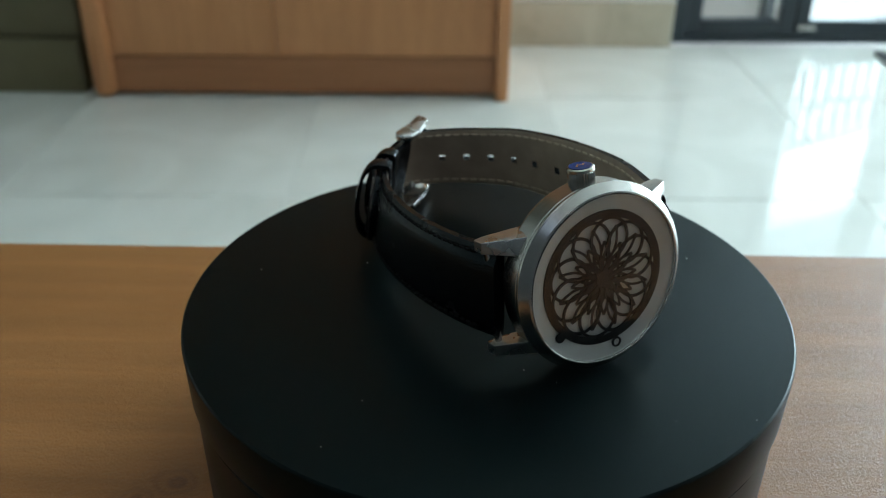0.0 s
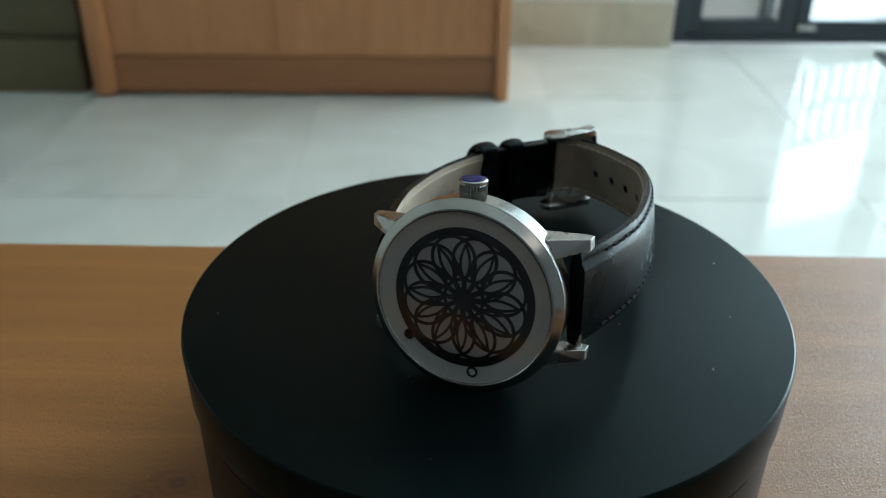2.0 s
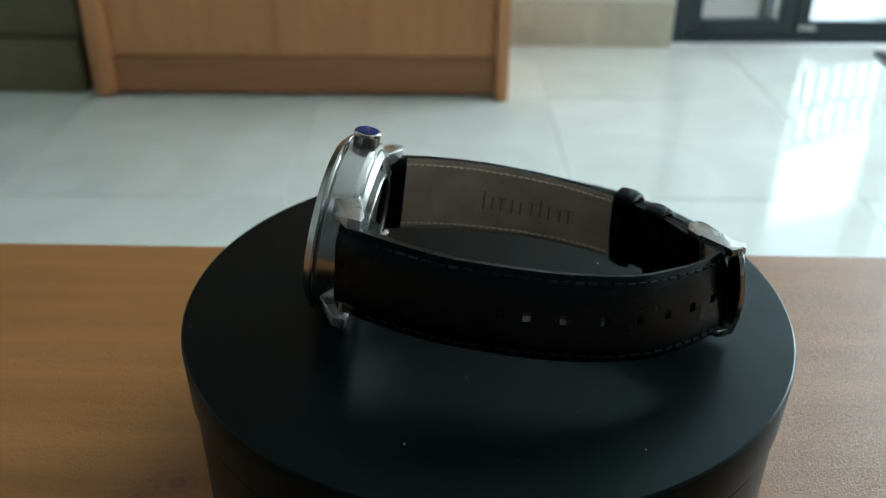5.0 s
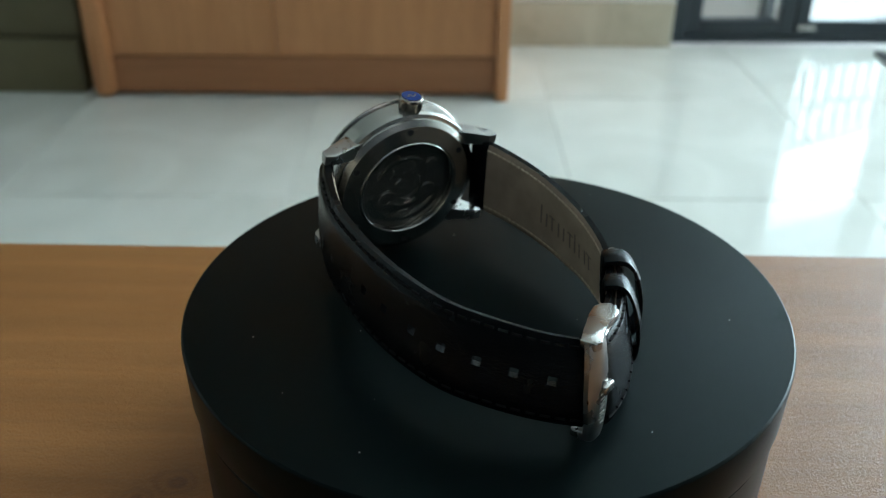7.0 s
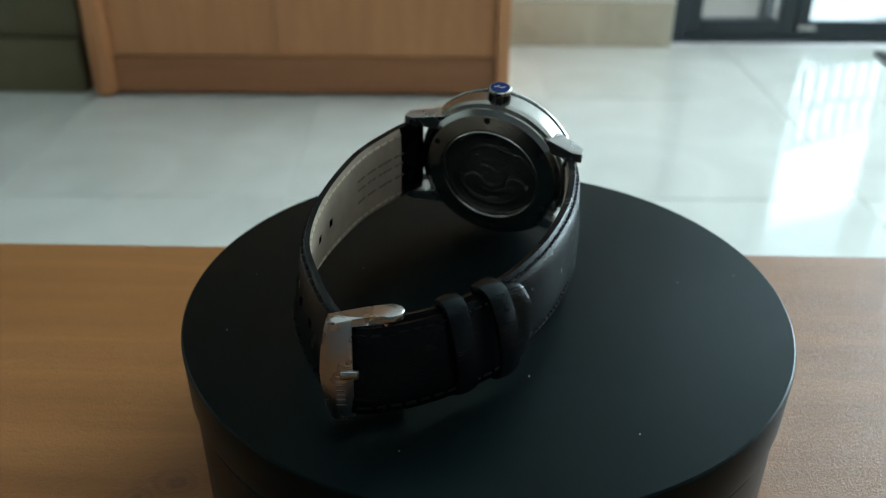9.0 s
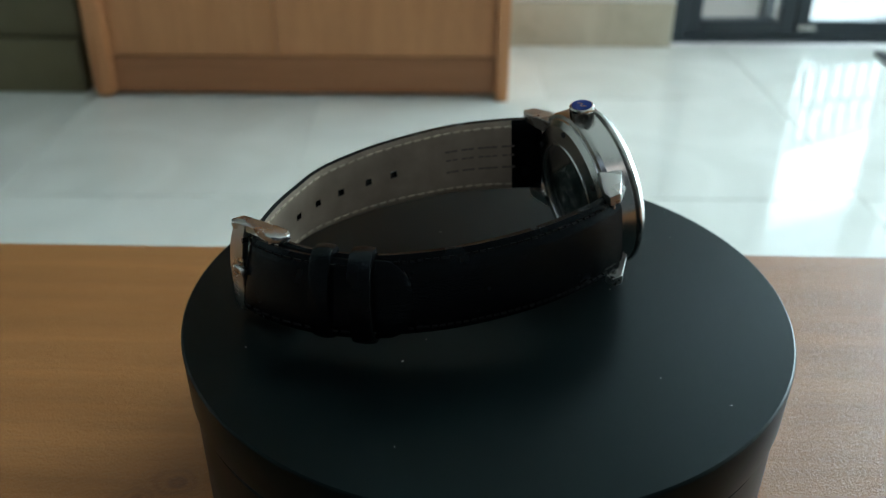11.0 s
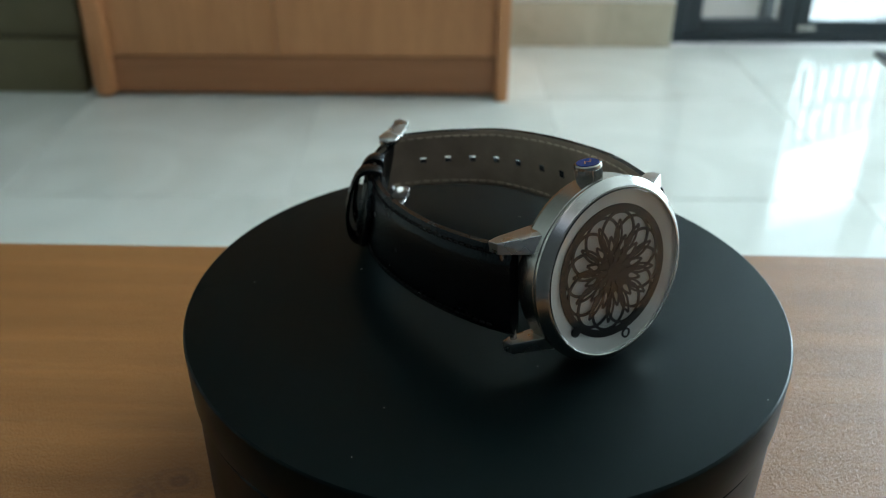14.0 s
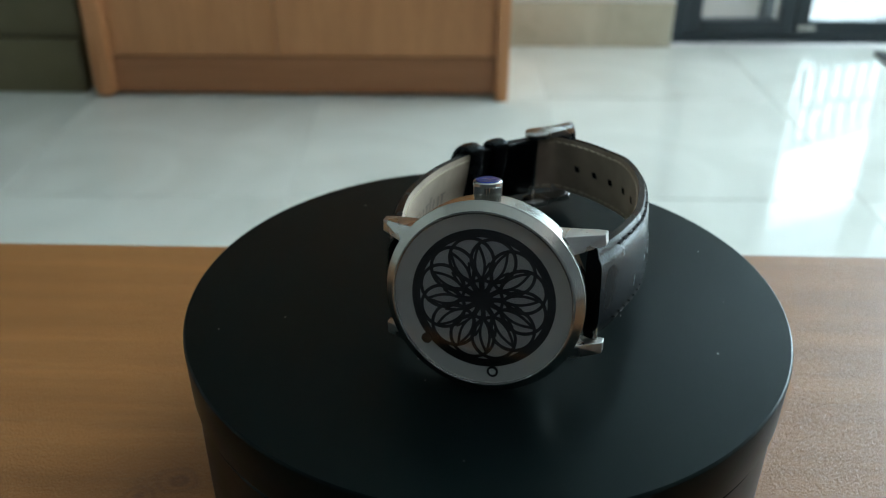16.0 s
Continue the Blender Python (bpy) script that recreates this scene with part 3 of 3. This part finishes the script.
def dial(w):
    part("dial", cased(lathe(mm([(0, 1.7), (14.3, 1.7), (14.3, 1.4), (0, 1.4)]), 96, False)), DIAL, w, "frosted silver dial")
    part("flange", cased(lathe(mm([(14.2, 2.15), (17.7, 2.55), (17.7, 2.9), (17.74, 2.9), (17.74, 1.4), (14.2, 1.4)]), 128)), FLANGE, w, "plain silver flange ring round the dial", smooth=30)
    rim = bmesh.new()
    arc_strip(rim, [(x * MM, y * MM) for x, y in circle(0, 0, 13.6, 96)], 1.6 * MM, 2.2 * MM, 2.42 * MM, True)
    for k in range(12):
        a = math.pi * (k + 0.5) / 6
        arc_strip(rim, [(x * MM, y * MM) for x, y in circle(8.35 * math.cos(a), 8.35 * math.sin(a), 4.4, 48)], 0.62 * MM, 2.2 * MM, 2.4 * MM, True)
        for r0, r1, bow, wd, half in LEAVES[:1]:
            for s in (-1, 1):
                arc_strip(rim, petal(r0, r1, s * bow, math.pi * (k + half) / 6), wd * MM, 2.21 * MM, 2.39 * MM)
    lower = part("petal_disc", cased(rim), LATTICE, w, "black openwork petal disc with a rim")
    dot = lathe(mm([(0, 2.3), (1.1, 2.3), (1.1, 2.6), (0, 2.6)]), 32, False)
    a = radians(-141)
    part("dot_marker", cased(moved(dot, pose(14.9 * MM * math.cos(a), 14.9 * MM * math.sin(a), 0))), LATTICE, lower)
    ring = bmesh.new()
    arc_strip(ring, [(x * MM, y * MM) for x, y in circle(0, 0, 0.95, 32)], 0.42 * MM, 2.3 * MM, 2.55 * MM, True)
    a = radians(-82.8)
    part("ring_marker", cased(moved(ring, pose(15.5 * MM * math.cos(a), 15.5 * MM * math.sin(a), 0))), LATTICE, lower)
    leaf = bmesh.new()
    for k in range(12):
        for r0, r1, bow, wd, half in LEAVES[1:]:
            a = math.pi * (k + half) / 6
            for s in (-1, 1):
                arc_strip(leaf, petal(r0, r1, s * bow, a), wd * MM, 2.46 * MM, 2.62 * MM)
    lathe(mm([(0, 2.46), (1.9, 2.46), (1.9, 2.64), (0, 2.64)]), 24, False, leaf)
    spin = part("leaf_disc", leaf, LATTICE, w, "black openwork leaf disc that turns over the dial")
    glass = part("crystal", cased(lathe(mm([(0, 2.95), (17.6, 2.95), (17.7, 3.0), (17.7, 3.8), (17.6, 3.9), (0, 3.9)]), 128, False)), CRYSTAL, w, "flat clear watch crystal")
    glass.visible_shadow = False
    return spin


# inner radius, outer radius, bow, width and turn of each ring of leaves
LEAVES = ((1.4, 6.6, 0.8, 0.45, 0.5), (3.6, 11.2, 0.95, 0.5, 0.0), (1.4, 8.0, 0.85, 0.5, 0.5))
PATH_R = [(27.8, -26.6), (31.2, -18), (34.3, -6), (34.8, 6), (33.9, 17), (31.5, 27), (28.4, 34.3), (23.5, 40.6), (18.2, 46), (12.5, 50.3), (7, 52.8), (1.8, 50.4), (-3.2, 46.4), (-8.4, 40.6), (-13.2, 33.4), (-16.6, 26), (-17.6, 23)]
PATH_L = [(-12.2, -26.6), (-15.5, -18), (-18, -6), (-18.4, 6), (-17.2, 17), (-14.0, 28), (-9.4, 36), (-4.4, 42.2), (1.8, 47.3)]


def strap_level(y, x=7.7):
    return 19.7 - (y + 25) * 0.088 + (x - 7.7) * (0.080 if x > 7.7 else 0.042)


def strap_frames(path, n):
    pts, length = spline([(x, y, strap_level(y, x)) for x, y in path], n)
    out = []
    for i, p in enumerate(pts):
        t = (pts[min(i + 1, n - 1)] - pts[max(i - 1, 0)]).normalized()
        back = max(0, min(1, (p.y + 25) / 65))
        inward = Vector((8 - p.x, 12 - p.y, 0)).normalized()
        u = (Vector((0, 0.17 * (1 - back), 1)) + inward * 0.22 * back).normalized()
        u = (u - t * u.dot(t)).normalized()
        o = t.cross(u)
        out.append((p, t, u, o))
    return out, length


def strap(w, name, path, side, width, thick, holes, tip, label, lined=1.0):
    """A padded strap along the path: outer skin, lining, thread. holes: distances of the holes along the path."""
    n = 150
    fr, length = strap_frames(path, n)
    step = length / (n - 1)
    hole_at = {round(h / step) for h in holes}
    half = [1.0, 0.95, 0.87, 0.80, 0.73, 0.62, 0.35, 0.105]
    cols = [-c for c in half] + half[::-1]
    m = len(cols)
    bm = bmesh.new()
    rows = []
    for i, (p, t, u, o) in enumerate(fr):
        s = i / (n - 1)
        wd = width(s) / 2
        if tip and s > 0.955:
            wd *= math.sqrt(max(0.02, 1 - ((s - 0.955) / 0.045) ** 2)) * 0.8 + 0.2
        th = thick(s)
        o = o * side
        ring = []
        for c in cols:
            edge = 1 - abs(c) ** 6 * 0.55
            swell = max(0, min(1, (0.80 - abs(c)) / 0.2))
            pad = (0.42 * swell * (2 - swell) - (0.12 if abs(abs(c) - 0.8) < 0.01 else 0)) * max(0, th - 1.7)
            ring.append(bm.verts.new((p + u * (c * wd) + o * (th * 0.5 * edge + pad)) * MM))
        for c in reversed(cols):
            edge = 1 - abs(c) ** 6 * 0.4
            ring.append(bm.verts.new((p + u * (c * wd) - o * (th * 0.5 * edge)) * MM))
        rows.append(ring)
    k = 2 * m
    mid = 7
    for i in range(n - 1):
        a, b = rows[i], rows[i + 1]
        cut = i in hole_at or i - 1 in hole_at
        for j in range(k):
            if cut and j in (mid, k - 2 - mid):
                continue
            f = bm.faces.new((a[j], b[j], b[(j + 1) % k], a[(j + 1) % k]))
            f.material_index = 1 if m <= j < k - 1 and 0.055 < i / n < lined else 0
            f.smooth = True
        if cut:
            q, r = k - 2 - mid, k - 1 - mid
            end = a if i in hole_at else b
            for e in ((end[mid], end[mid + 1], end[q], end[r]), (a[mid], b[mid], b[r], a[r]), (a[mid + 1], b[mid + 1], b[q], a[q])):
                bm.faces.new(e)
    bm.faces.new(rows[0])
    bm.faces.new(rows[-1][::-1])
    ob = part(name, bm, [LEATHER, LINING], w, label, smooth=45)
    for sgn, mat, nm in ((1, THREAD_BLACK, "outer_stitching"), (-1, THREAD, "lining_stitching")):
        st = bmesh.new()
        i = 9
        while i < n * (0.94 if tip else lined - 0.03):
            for c in (-0.84, 0.84):
                va, vb = [], []
                for f, dest in ((i, va), (i + 2, vb)):
                    p, t, u, o = fr[f]
                    s = f / (n - 1)
                    q = p + u * (c * width(s) / 2) + o * side * sgn * (thick(s) * 0.5 * 0.88 + 0.02)
                    for du, do in ((-0.26, -0.2), (0.26, -0.2), (0.2, 0.2), (-0.2, 0.2)):
                        dest.append(st.verts.new((q + u * du + o * side * sgn * do) * MM))
                for e in range(4):
                    st.faces.new((va[e], vb[e], vb[(e + 1) % 4], va[(e + 1) % 4]))
                st.faces.new(va[::-1])
                st.faces.new(vb)
            i += 3
        tagged(part(nm, st, mat, ob), kind="stuff")
    return ob, fr, length


def keeper(w, fr, i0, side, wide, gap_in, gap_out, half):
    """A leather loop round both straps."""
    p, t, u, o = fr[i0]
    o = o * side
    prof = []
    for k in range(36):
        c, v = math.cos(math.pi * k / 18), math.sin(math.pi * k / 18)
        x = gap_out * abs(c) ** 0.62 if c > 0 else -gap_in * abs(c) ** 0.4
        prof.append((x, half * math.copysign(abs(v) ** 0.72, v)))
    prof.reverse()
    bm = bmesh.new()
    rows = []
    th = 1.0
    sections = ((-1, 0.0), (-0.9, 0.75), (-0.5, 1.0), (0, 1.1), (0.5, 1.0), (0.9, 0.75), (1, 0.0))
    for s, bulge in sections:
        ring = []
        for x, y in prof:
            cx = x - (gap_out - gap_in) / 2
            d = Vector((cx, y)).normalized()
            ring.append(bm.verts.new((p + t * (s * wide / 2) + o * (x + d.x * th * bulge) + u * (y + d.y * th * bulge)) * MM))
        rows.append(ring)
    inner = [bm.verts.new((p + t * (0.5 * wide) + o * x * 0.98 + u * y * 0.98) * MM) for x, y in prof]
    inner2 = [bm.verts.new((p - t * (0.5 * wide) + o * x * 0.98 + u * y * 0.98) * MM) for x, y in prof]
    rows = rows + [inner, inner2]
    k = len(prof)
    for a, b in zip(rows, rows[1:] + rows[:1]):
        for j in range(k):
            bm.faces.new((a[j], b[j], b[(j + 1) % k], a[(j + 1) % k]))
    return part("keeper", bm, LEATHER, w, "black leather keeper loop", smooth=50)


def buckle(w):
    z = strap_level(50)
    b = Matrix.Translation(Vector((7.0, 51.0, z)) * MM) @ Matrix.Rotation(radians(24), 4, "Z") @ Matrix.Rotation(radians(4), 4, "X") @ Matrix.Translation((0.7 * MM, 0.3 * MM, 0))

    def put(bm):
        return moved(bm, b)
    # local: x along the strap, y outward, z up
    bar = bmesh.new()
    rows = []
    for i in range(13):
        s = i / 12 * 2 - 1
        zz = s * 10.6
        y = 3.3 - 0.9 * abs(s) ** 2.5
        hw = 2.9 - 0.3 * abs(s)
        rows.append([bar.verts.new(Vector(q) * MM) for q in ((0.2, y - 1.5, zz), (0.2, y - 0.1, zz), (1.4, y + 0.3, zz), (1.4 + hw, y + 0.2, zz), (2.2 + hw + 1.3 * (1 - s * s), y - 0.7, zz), (2.2 + hw + 1.2 * (1 - s * s), y - 1.7, zz))])
    for p, q in zip(rows, rows[1:]):
        for j in range(6):
            bar.faces.new((p[j], q[j], q[(j + 1) % 6], p[(j + 1) % 6]))
    bar.faces.new(rows[0][::-1])
    bar.faces.new(rows[-1])
    fb = part("buckle", put(bar), STEEL_SATIN, w, "satin steel pin buckle", smooth=45)
    for s in (-1, 1):
        outline = [(4.6, 2.9), (3.0, 3.3), (0.0, 1.9), (-3.0, 1.0), (-6.0, 1.1), (-7.8, 0.8), (-9.2, -0.3), (-9.6, -1.8), (-8.9, -3.3), (-7.0, -4.1), (-3.6, -3.4), (0.0, -1.6), (4.6, -0.4)]
        arm = bmesh.new()
        low = [arm.verts.new(Vector((x, y, s * 9.2)) * MM) for x, y in outline]
        if s < 0:
            for v in low:
                v.co.y -= 1.6 * MM
        high = [arm.verts.new(Vector((x, y, s * (10.8 + 0.2 * (x > 1)))) * MM) for x, y in outline]
        if s < 0:
            for v in high:
                v.co.y -= 1.6 * MM
        arm.faces.new(low[::-1])
        arm.faces.new(high)
        k = len(outline)
        for j in range(k):
            arm.faces.new((low[j], low[(j + 1) % k], high[(j + 1) % k], high[j]))
        bmesh.ops.bevel(arm, geom=arm.edges[:], offset=0.28 * MM, segments=2, profile=0.5, affect="EDGES")
        part("arm", put(arm), STEEL_SATIN, fb, smooth=50)
    hinge = lathe(mm([(0, -10), (0.7, -10), (0.7, 10), (0, 10)]), 16, False)
    part("hinge_pin", put(moved(hinge, pose(-6.0 * MM, -0.3 * MM, 0))), STEEL_POLISH, fb)
    prong = bmesh.new()
    box(prong, -0.9 * MM, 2.6 * MM, 2.6 * MM, 4.1 * MM, -0.95 * MM, 0.95 * MM, 0.4 * MM)
    part("prong", put(prong), STEEL_SATIN, fb, "steel buckle prong", smooth=50)
    marks = bmesh.new()
    for k in range(7):
        z0 = -6.6 + k * 1.05
        box(marks, 1.9 * MM, 3.4 * MM, 3.45 * MM, 3.62 * MM, (z0 - 0.12) * MM, (z0 + 0.12) * MM)
    part("engraved_bars", put(marks), ENGRAVE, fb)


def lining_bars(ob, fr, side, thick, length, start, count, pitch, heights, name):
    """Plain bars for the embossed marks on the lining."""
    n = len(fr)
    for k in range(count):
        for lo, hi, wd in heights(k):
            i = min(n - 2, max(1, round((start + k * pitch) / length * (n - 1))))
            p, t, u, o = fr[i]
            q = p - o * side * (thick(i / (n - 1)) * 0.5 + 0.05)
            a = [q + u * lo - t * wd, q + u * hi - t * wd, q + u * hi + t * wd, q + u * lo + t * wd]
            bm = bmesh.new()
            v = [bm.verts.new(x * MM) for x in a] + [bm.verts.new((x + o * side * 0.3) * MM) for x in a]
            for f in ((0, 1, 2, 3), (7, 6, 5, 4), (0, 4, 5, 1), (1, 5, 6, 2), (2, 6, 7, 3), (3, 7, 4, 0)):
                bm.faces.new([v[x] for x in f])
            part(name, bm, EMBOSS, ob)


def wristwatch():
    w = empty("wristwatch", pose(0, 0, ZD, 0, 0, 28.0))
    tagged(w, "steel wristwatch with flower dial and black leather strap on its side", "watch")
    watch_case(w)
    crown(w)
    spin = dial(w)
    # the long strap with holes
    wr = lambda s: 20.0 - 2.6 * min(1, s / 0.62)
    tr = lambda s: 3.0 - 1.1 * min(1, s / 0.5)
    pitch = 7.2
    r, fr, lr = strap(w, "long_strap", PATH_R, 1, wr, tr, [39.4 + pitch * k for k in range(7)], True, "black padded leather strap with taupe lining and punched holes")
    wl = lambda s: 19.6 - 2.4 * s
    tl = lambda s: 3.0 - 1.0 * min(1, s / 0.8)
    l, fl, ll = strap(w, "buckle_strap", PATH_L, -1, wl, tl, [], False, "black padded leather strap with taupe lining", 0.735)
    tall = lambda k: [(-2.6, 2.6 if k in (0, 6) else 1.2, 0.28)] + ([(1.0, 1.4, 1.2)] if k in (2, 5, 9) else [])
    lining_bars(l, fl, -1, tl, ll, 25, 10, 2.4, tall, "embossed_bar")
    rows = lambda k: [(2.6, 3.2, 0.8), (0.1, 0.6, 0.7), (-3.4, -2.8, 0.8)]
    lining_bars(r, fr, 1, tr, lr, 8, 9, 2.1, rows, "embossed_bar")
    keeper(w, fl, int(0.85 * 149), -1, 4.8, 1.5, 4.2, 9.3)
    keeper(w, fl, int(0.74 * 149), -1, 5.2, 1.5, 5.3, 9.5)
    buckle(w)
    return w, spin


room()
glass_door()
cabinet()
dark_unit()
table()
mat_corner()
outside()
TT, PLATE = turntable()
WATCH, SPIN = wristwatch()
floor()


def motions():
    def turn(t):
        d = -25.10 * t
        if t > 4.2:
            d -= 3.8 * min(1.0, (t - 4.2) / 2.1)
        if t > 9.2:
            d += 1.4 * min(1.0, (t - 9.2) / 2.1)
        return d
    times = [0.5 * k for k in range(33)]
    walk(WATCH, [(t, pose(0, 0, ZD, 0, 0, 28.0 + turn(t))) for t in times])
    walk(PLATE, [(t, pose(0, 0, ZD - ZT, 0, 0, turn(t))) for t in times])
    walk(SPIN, [(t, CASE @ pose(0, 0, 0, 0, 0, -6.0 * (t - 1.6))) for t in times])


motions()
